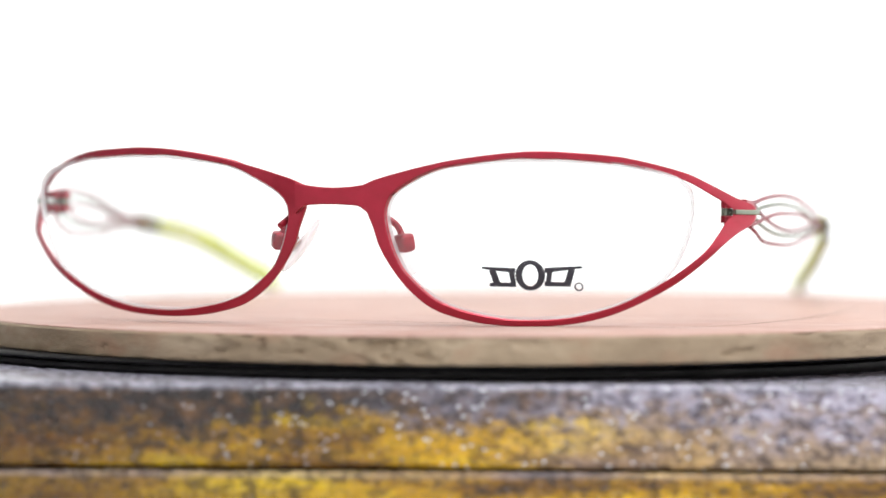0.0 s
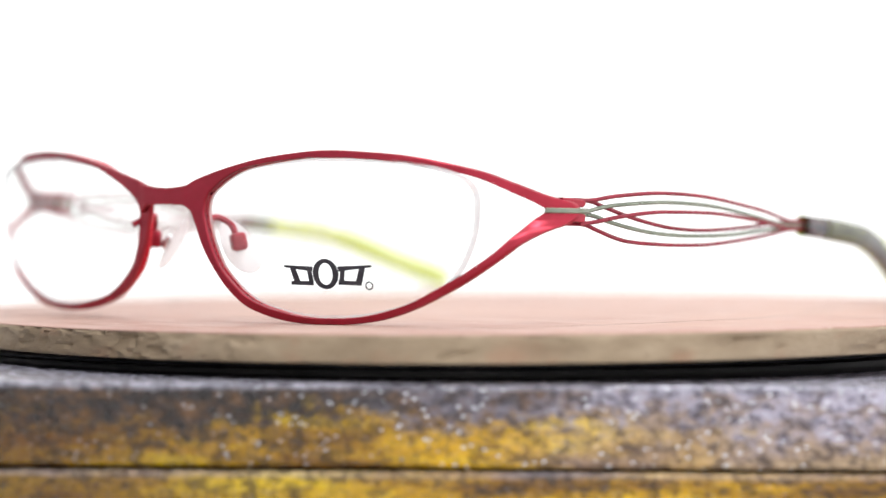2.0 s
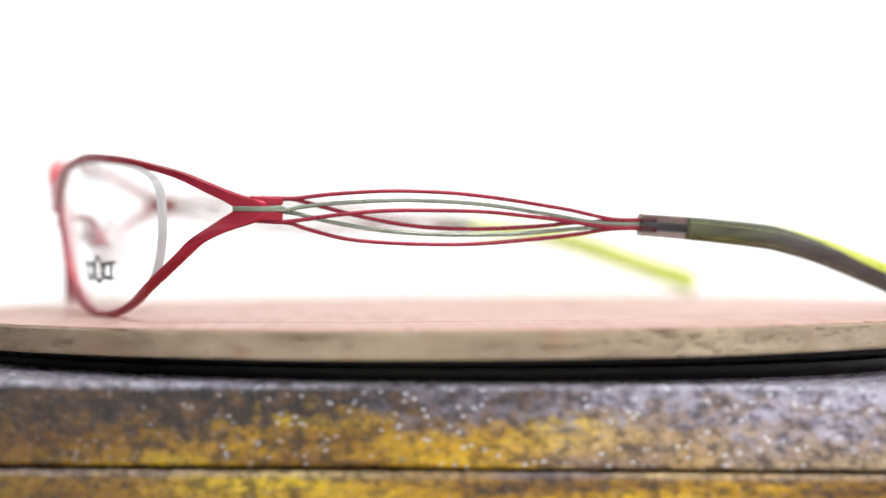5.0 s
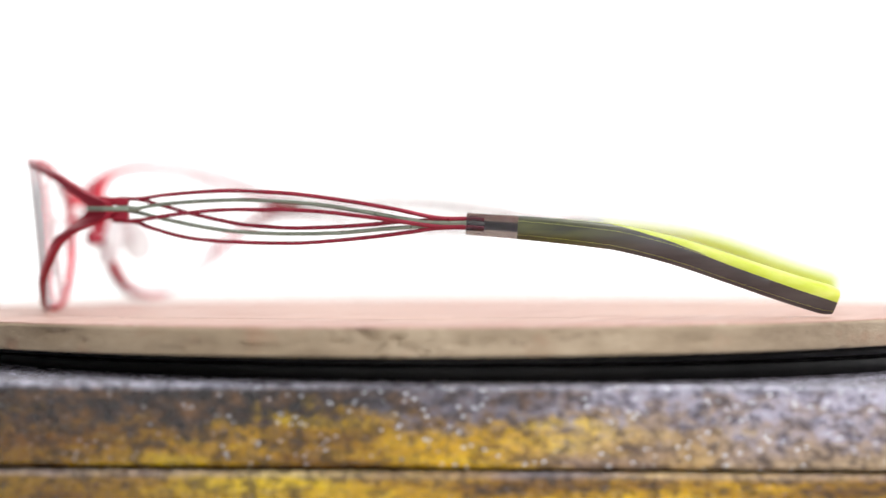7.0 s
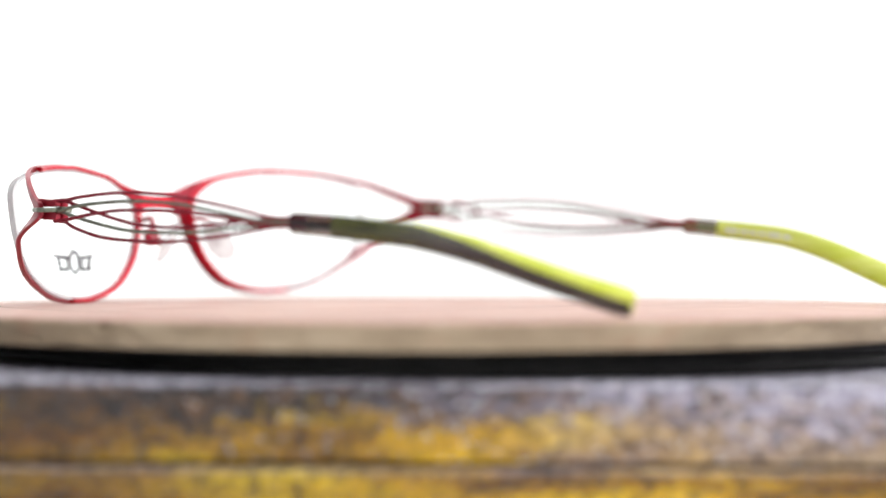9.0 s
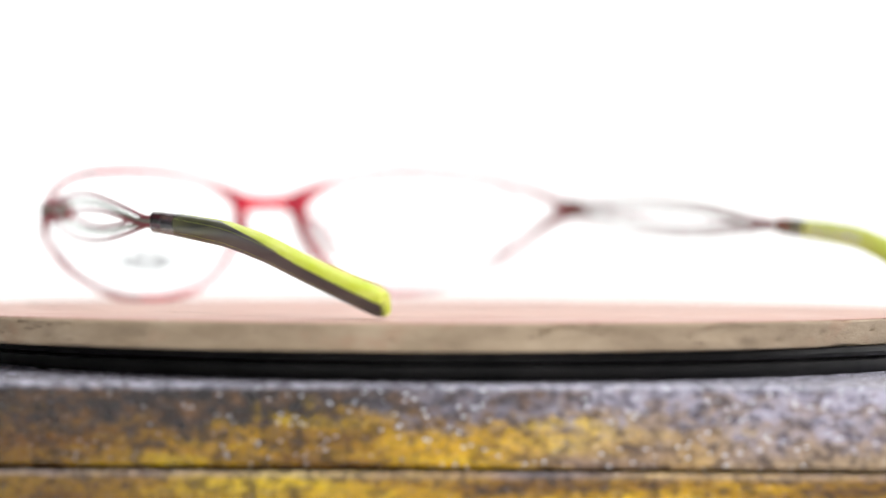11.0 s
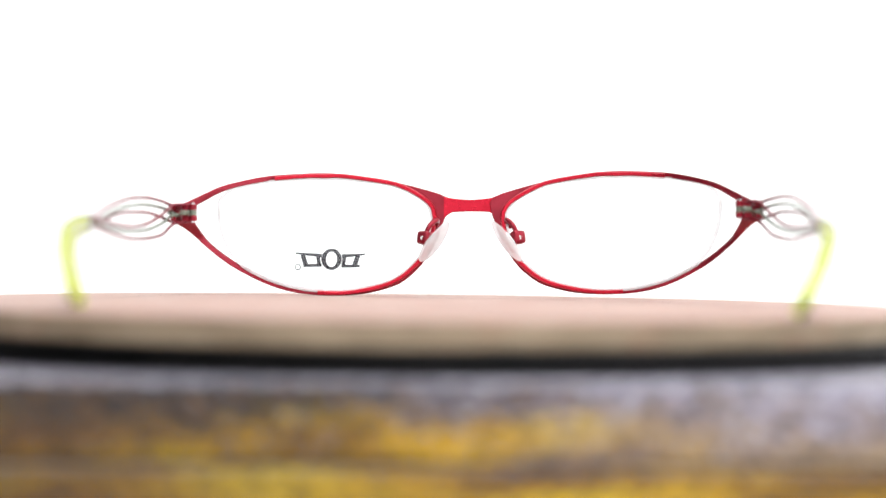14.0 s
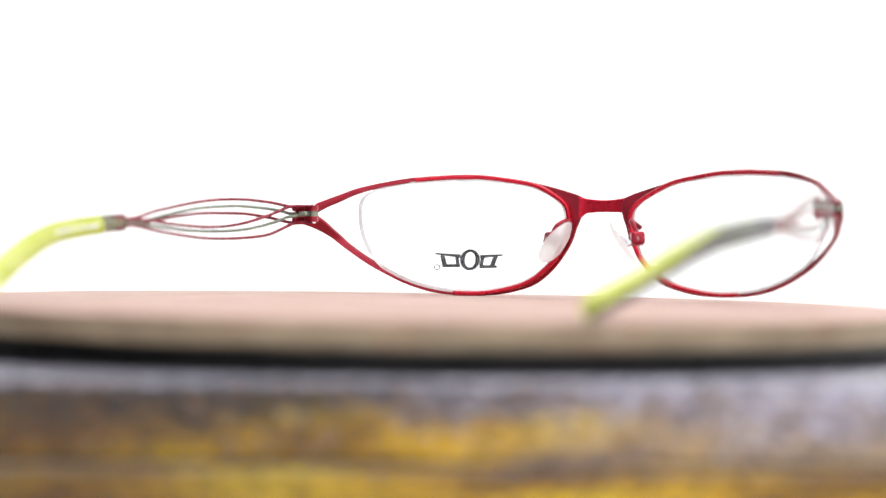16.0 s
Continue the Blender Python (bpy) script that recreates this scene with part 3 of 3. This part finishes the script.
def nose_pad(side):
    bm = bmesh.new()
    stem = smooth_line([(side * x + PAD_SHIFT, y, z) for x, y, z in ((9.3, 1.4, 16.8), (8.4, 3.6, 18.1), (8.6, 5.8, 18.5), (10.0, 7.5, 17.3), (11.0, 7.9, 15.2))], 24)
    sweep(bm, stem, oval(1.2, 1.2, 10), up=(side * 0.5, -0.6, 0.3))
    arm = part("pad_arm", bm, RED, glasses, "red curved nose pad arm")
    turn = Matrix.Rotation(radians(-35 * side), 4, "Z") @ Matrix.Rotation(radians(12), 4, "X")
    bm = bmesh.new()
    rounded_box(bm, (3.3, 2.8, 3.2), (side * 11.2 + PAD_SHIFT, 8.2, 14.3), turn, 0.75, 3)
    part("pad_box", bm, RED, arm, "red rounded pad box")
    bm = bmesh.new()
    cylinder(bm, 0.55, 0.5, (side * 11.6 + PAD_SHIFT, 9.35, 14.3), Matrix.Rotation(radians(90), 4, "X"), 14)
    part("screw", bm, STEEL, arm, "tiny steel screw")
    # the clear pad: a flattened oval shell leaning towards the nose
    l = Vector((0.60, 0.05, -0.80)).normalized()
    nrm = Vector((-0.88, 0.40, -0.33))
    nrm = (nrm - l * nrm.dot(l)).normalized()
    w = l.cross(nrm)
    bm = bmesh.new()
    bmesh.ops.create_uvsphere(bm, u_segments=28, v_segments=16, radius=1)
    for v in bm.verts:
        x, y, z = v.co
        taper = 1.0 + 0.18 * x
        dish = 0.5 * (x * x + y * y)
        p = Vector((8.3, 11.2, 13.2)) + l * (x * 5.9) + w * (y * 3.3 * taper) + nrm * (z * 0.75 - dish)
        v.co = Vector((side * p.x + PAD_SHIFT, p.y, p.z))
    pad = part("nose_pad", bm, PAD_CLEAR, glasses, "clear silicone nose pad")
    pad.visible_shadow = False
    bm = bmesh.new()
    rot = Matrix((l, w, nrm)).transposed()
    if side < 0:
        rot = Matrix.Diagonal((-1, 1, 1)) @ rot
    c = Vector((9.2, 10.0, 13.8))
    rounded_box(bm, (3.0, 1.7, 1.3), (side * c.x + PAD_SHIFT, c.y, c.z), rot.to_4x4(), 0.3, 2)
    part("pad_core", bm, STEEL, pad, "small metal pad insert")


def hinge_end(side):
    """The forked end piece with a pale green inlay, and the hinge behind it."""
    bm = bmesh.new()
    for z0, z1 in ((21.15, 22.85), (18.55, 20.2)):
        rings = []
        for i in range(12):
            u = i / 11
            y = 28.0 + 5.5 * u
            x = 66.7 + 0.65 * u ** 0.8
            a, b = z0 + (0.05 if z0 > 20.5 else 0.3 * (1 - u)), z1 - (0.35 * u if z0 > 20.5 else -0.05)
            end = 0.25 if i == 11 else 0.0
            rings.append([Vector((side * (x + s * 0.55 - 0.1), y, zz)) for s, zz in
                          ((-1, a + 0.15 + end), (-0.75, a + end), (0.75, a + end), (1, a + 0.15 + end), (1, b - 0.15 - end), (0.75, b - end), (-0.75, b - end), (-1, b - 0.15 - end))])
        loft(bm, rings)
    end = part("end_piece", bm, RED, glasses, "red forked metal end piece")
    bm = bmesh.new()
    line = [(side * x, arm_y(x, 20.6) - 0.42, 20.6) for x in (65.4, 66.0, 66.8, 67.6, 68.3)]
    line += [(side * 68.6, 31.2, 20.6), (side * 68.3, 32.6, 20.6), (side * 67.9, 33.7, 20.6)]
    sweep(bm, smooth_line(line, 24), oval(0.9, 0.92, 8, 4))
    part("inlay", bm, GREEN_METAL, end, "pale green metal inlay stripe")
    bm = bmesh.new()
    for z, h, r in ((21.9, 1.3, 1.05), (19.3, 1.3, 1.05)):
        cylinder(bm, r, h, (side * 63.2, 31.0, z), None, 18)
        rounded_box(bm, (2.2, 3.4, h), (side * 64.6, 29.6, z), None, 0.2, 1)
    hinge = part("hinge", bm, RED, glasses, "red metal hinge barrels")
    bm = bmesh.new()
    cylinder(bm, 0.95, 1.25, (side * 63.2, 31.0, 20.6), None, 18)
    rounded_box(bm, (2.0, 3.0, 1.1), (side * 64.7, 32.6, 20.6), None, 0.2, 1)
    part("hinge_barrel", bm, GREEN_METAL, hinge, "pale green middle hinge barrel")
    bm = bmesh.new()
    cylinder(bm, 0.5, 4.6, (side * 63.2, 31.0, 20.6), None, 12)
    part("screw", bm, STEEL, hinge, "steel hinge screw")


def side_x(y, side=1):
    """How far the temple stands off the middle, along its length."""
    splay = 0.0 if side > 0 else float(np.interp(y, [33, 44, 85, 96, 124, 157], [0, 1.2, 1.9, 2.0, 2.6, 3.6]))
    return splay + float(np.interp(y, [20, 33, 43, 60, 83, 97, 115, 125, 140, 158], [66.0, 67.3, 68.2, 70.6, 73.0, 73.2, 72.3, 71.0, 67.5, 62.0]))


def sag(y, side):
    """How far each temple sags along its length; the left one hangs lower."""
    if side > 0:
        return float(np.interp(y, [33, 45, 70, 90, 98], [0.1, 0.32, 0.35, 0.2, 0.0]))
    return float(np.interp(y, [33, 43, 84, 96, 157], [0.2, 0.8, 1.7, 1.85, 1.45]))


STRANDS = [
    ("red", 0.45, [(32.6, 22.45), (36.0, 22.65), (41.3, 23.45), (49.9, 24.15), (56.4, 24.20), (62.7, 23.95), (68.0, 23.45), (73.2, 22.75), (78.3, 21.95), (83.5, 21.05), (90.7, 19.55), (96.0, 19.30), (99.0, 19.05)]),
    ("green", 0.15, [(31.5, 20.45), (34.0, 20.55), (36.8, 21.15), (41.3, 21.85), (49.9, 22.50), (57.4, 22.60), (68.0, 22.05), (78.3, 20.55), (88.7, 18.85), (96.0, 18.65), (99.0, 18.35)]),
    ("red", 0.45, [(32.6, 18.45), (36.8, 18.95), (41.3, 19.75), (49.9, 20.75), (57.4, 20.95), (68.0, 20.80), (78.3, 19.75), (83.5, 19.05), (90.7, 18.05), (96.0, 17.95), (99.0, 17.65)]),
    ("red", -0.5, [(29.6, 22.45), (32.6, 22.55), (35.8, 22.40), (40.2, 21.35), (46.7, 19.85), (54.2, 18.45), (60.7, 17.85), (68.0, 17.80), (78.3, 18.35), (83.5, 18.85), (90.7, 19.15), (96.0, 18.95), (99.0, 18.65)]),
    ("green", -0.3, [(29.2, 20.6), (31.5, 20.5), (34.0, 20.25), (36.8, 19.85), (41.3, 18.85), (50.0, 17.45), (57.5, 16.85), (64.9, 16.75), (73.2, 16.95), (81.5, 17.65), (90.7, 18.25), (96.0, 18.45), (99.0, 18.15)]),
    ("red", -0.5, [(29.6, 18.6), (32.6, 18.45), (35.0, 18.35), (38.0, 17.35), (44.6, 15.85), (52.1, 15.25), (60.7, 15.05), (68.0, 15.25), (78.3, 16.15), (85.6, 17.05), (90.7, 17.75), (96.0, 17.75), (99.0, 17.45)]),
]


def tip_roll(u):
    """The tip's twist along its length."""
    return radians(3 + 17 * min(1.0, max(0.0, (u - 0.2) / 0.5)))


def temple(side):
    mid = [(96, 18.45), (104, 17.7), (112.6, 16.8), (118.4, 16.1), (123, 15.35), (131.8, 13.0), (141.4, 9.6), (151, 6.15), (158.6, 3.7)]
    mid = [(y, z - sag(y, side) + (1.35 if side > 0 else 0.6) * max(0.0, (y - 96) / 61)) for y, z in mid]
    line = smooth_line([(side * side_x(y, side), y, z) for y, z in mid], 60)
    n = len(line)
    bm = bmesh.new()
    sweep(bm, smooth_line([p + Vector((0, -0.5, 0)) for p in line[:20]], 20), oval(0.6, 1.5, 8, 4))
    root = part("temple", bm, GREEN_METAL, glasses, "temple with a metal core under the sleeve")
    for kind, off, yz in STRANDS:
        pts = []
        for y, z in yz:
            k = off * min(1.0, max(0.0, (y - 33) / 8)) * min(1.0, max(0.15, (97 - y) / 20))
            if off < 0:
                k -= 0.75 * max(0.0, 36.0 - y) ** 0.7
            pts.append((side * (side_x(y, side) + k), y, z - sag(y, side)))
        bm = bmesh.new()
        sweep(bm, smooth_line(pts, 70), oval(0.62, 0.76, 8))
        if kind == "red":
            part("temple_wire", bm, RED_WIRE, root, "thin red metal temple wire")
        else:
            part("temple_wire", bm, GREEN_METAL, root, "thin pale green metal temple wire")

    def layer(name, i0, i1, mat, label, lo, hi, proud=0.0, cut=None):
        """A slice of the tip's rounded section between two side offsets; cut lowers its upper edge along the length."""
        bm = bmesh.new()
        rings = []
        for i in range(i0, i1):
            u = i / (n - 1)
            p = line[i]
            t = (line[min(i + 1, n - 1)] - line[max(i - 1, 0)]).normalized()
            out = Vector((side, 0, 0))
            out = (out - t * out.dot(t)).normalized()
            top = t.cross(out).normalized()
            if top.z < 0:
                top = -top
            roll = tip_roll(u)
            o2 = out * math.cos(roll) - top * math.sin(roll)
            t2 = top * math.cos(roll) + out * math.sin(roll)
            h = 1.92 + 0.70 * u + proud
            tip = 1.0 if u < 0.97 else 0.95 if u < 0.99 else 0.82
            roof = h if cut is None else h * float(np.interp(u, *cut))
            ring = []
            m = 9
            for j in range(m):
                s = lo + (hi - lo) * j / (m - 1)
                ring.append((s, (1 - min(0.97, abs(s) / 1.5) ** 4) ** 0.5 * h))
            loop = [(s, min(v, roof)) for s, v in ring] + [(s, -v) for s, v in reversed(ring)]
            rings.append([p + o2 * s * tip + t2 * v * tip for s, v in loop])
        loft(bm, rings)
        return part(name, bm, mat, root, label)

    layer("temple_sleeve", 0, 9, SLEEVE_CLEAR, "smoky clear sleeve round the wires", 0.3, 1.4).visible_shadow = False
    layer("temple_sleeve", 0, 9, SLEEVE_LIME, "lime clear sleeve round the wires", -1.4, 0.3).visible_shadow = False
    layer("temple_tip_outer", 8, n, TIP_DARK, "smoky olive outer layer of the temple tip", 0.3, 1.46, 0.04, ([0, 0.36, 0.7, 1.0], [1.0, 1.0, 0.50, 0.22]))
    layer("temple_tip_inner", 8, n, TIP_LIME, "lime yellow inner layer of the temple tip", -1.4, 1.35)
    # small print on the inner face, as plain pale bars
    for y0, y1 in ((107.0, 110.2), (111.0, 112.6), (113.4, 117.0), (117.9, 121.2), (122.0, 124.4)):
        rings = []
        for y in np.linspace(y0, y1, 5):
            z = float(np.interp(y, [q.y for q in line], [q.z for q in line])) - 0.1
            u = (y - 96) / 61
            roll = tip_roll(u)
            x = side_x(y, side)
            rings.append([Vector((side * (x - 1.42 * math.cos(roll) + q * math.sin(roll) - w), y, z + 1.42 * math.sin(roll) + q * math.cos(roll)))
                          for q, w in ((-0.42, -0.06), (0.42, -0.06), (0.42, 0.05), (-0.42, 0.05))])
        bm = bmesh.new()
        loft(bm, rings)
        part("print_bar", bm, PRINT_PALE, root, "pale printed bar")



bridge()
for s in (1, -1):
    rim(s)
    eyewire(s)
    ob = lens(s)
    if s > 0:
        # the maker's mark, as plain dark shapes
        print_shape("printed_mark", ob, s, ring_loops(33.75, 9.2, 2.45, 2.6, 1.3, 1.85), "dark printed oval ring")
        print_shape("printed_mark", ob, s, [line_loop((25.7, 10.35), (31.3, 9.95), 0.4, 0.9), line_loop((27.0, 7.5), (31.4, 7.55), 0.65, 0.8), line_loop((27.4, 10.1), (28.3, 7.6), 1.1, 1.2), line_loop((30.6, 9.9), (31.0, 7.7), 0.9, 0.9)],
                    "dark printed wedge shape")
        print_shape("printed_mark", ob, s, [line_loop((36.1, 10.1), (42.3, 10.75), 0.9, 0.4), line_loop((36.1, 7.8), (40.4, 7.75), 0.8, 0.75), line_loop((40.6, 10.4), (39.8, 7.7), 1.1, 1.2), line_loop((37.0, 10.1), (36.7, 7.8), 0.9, 0.9)],
                    "dark printed wedge shape")
        print_shape("printed_mark", ob, s, ring_loops(41.7, 7.4, 0.75, 0.75, 0.5, 0.5, 24), "tiny printed ring")
    nose_pad(s)
    hinge_end(s)
    temple(s)


# ---- what moves ----
def turned(t):
    """The turntable's turn at t seconds."""
    return pose(0, 0, 0, 0, 0, -(12.147 * t - 0.00775 * t * t + 0.000409 * t * (t - 8) * (t - 16)))


def motions():
    lean = pose(7.9 * MM, -2.8 * MM, 0.743 * MM, 0.498, -0.435, 0)
    stand = pose(-20.9 * MM, -78.2 * MM, 0.0, 0, 0, -14.965) @ pose(0, 0, 0, 0, 0.69, 0)
    times = [0.5 * i for i in range(33)]
    walk(turntable, [(t, turned(t)) for t in times])
    walk(disc, [(t, turned(t) @ lean) for t in times])
    pulls = ((0, 0.396), (1.5, 0.396), (3.0, 0.387), (4.2, 0.387), (6.3, 0.393), (7.1, 0.393), (7.4, 0.415), (7.8, 0.447), (8.6, 0.45), (9.0, 0.45), (9.2, 0.387), (10.7, 0.39), (11.3, 0.410), (11.5, 0.418), (11.7, 0.446), (12.1, 0.465), (12.6, 0.545), (16, 0.548))
    walk(focus, [(t, pose(0, d - 0.470, 0)) for t, d in pulls])
    walk(glasses, [(t, turned(t) @ stand) for t in times])


motions()
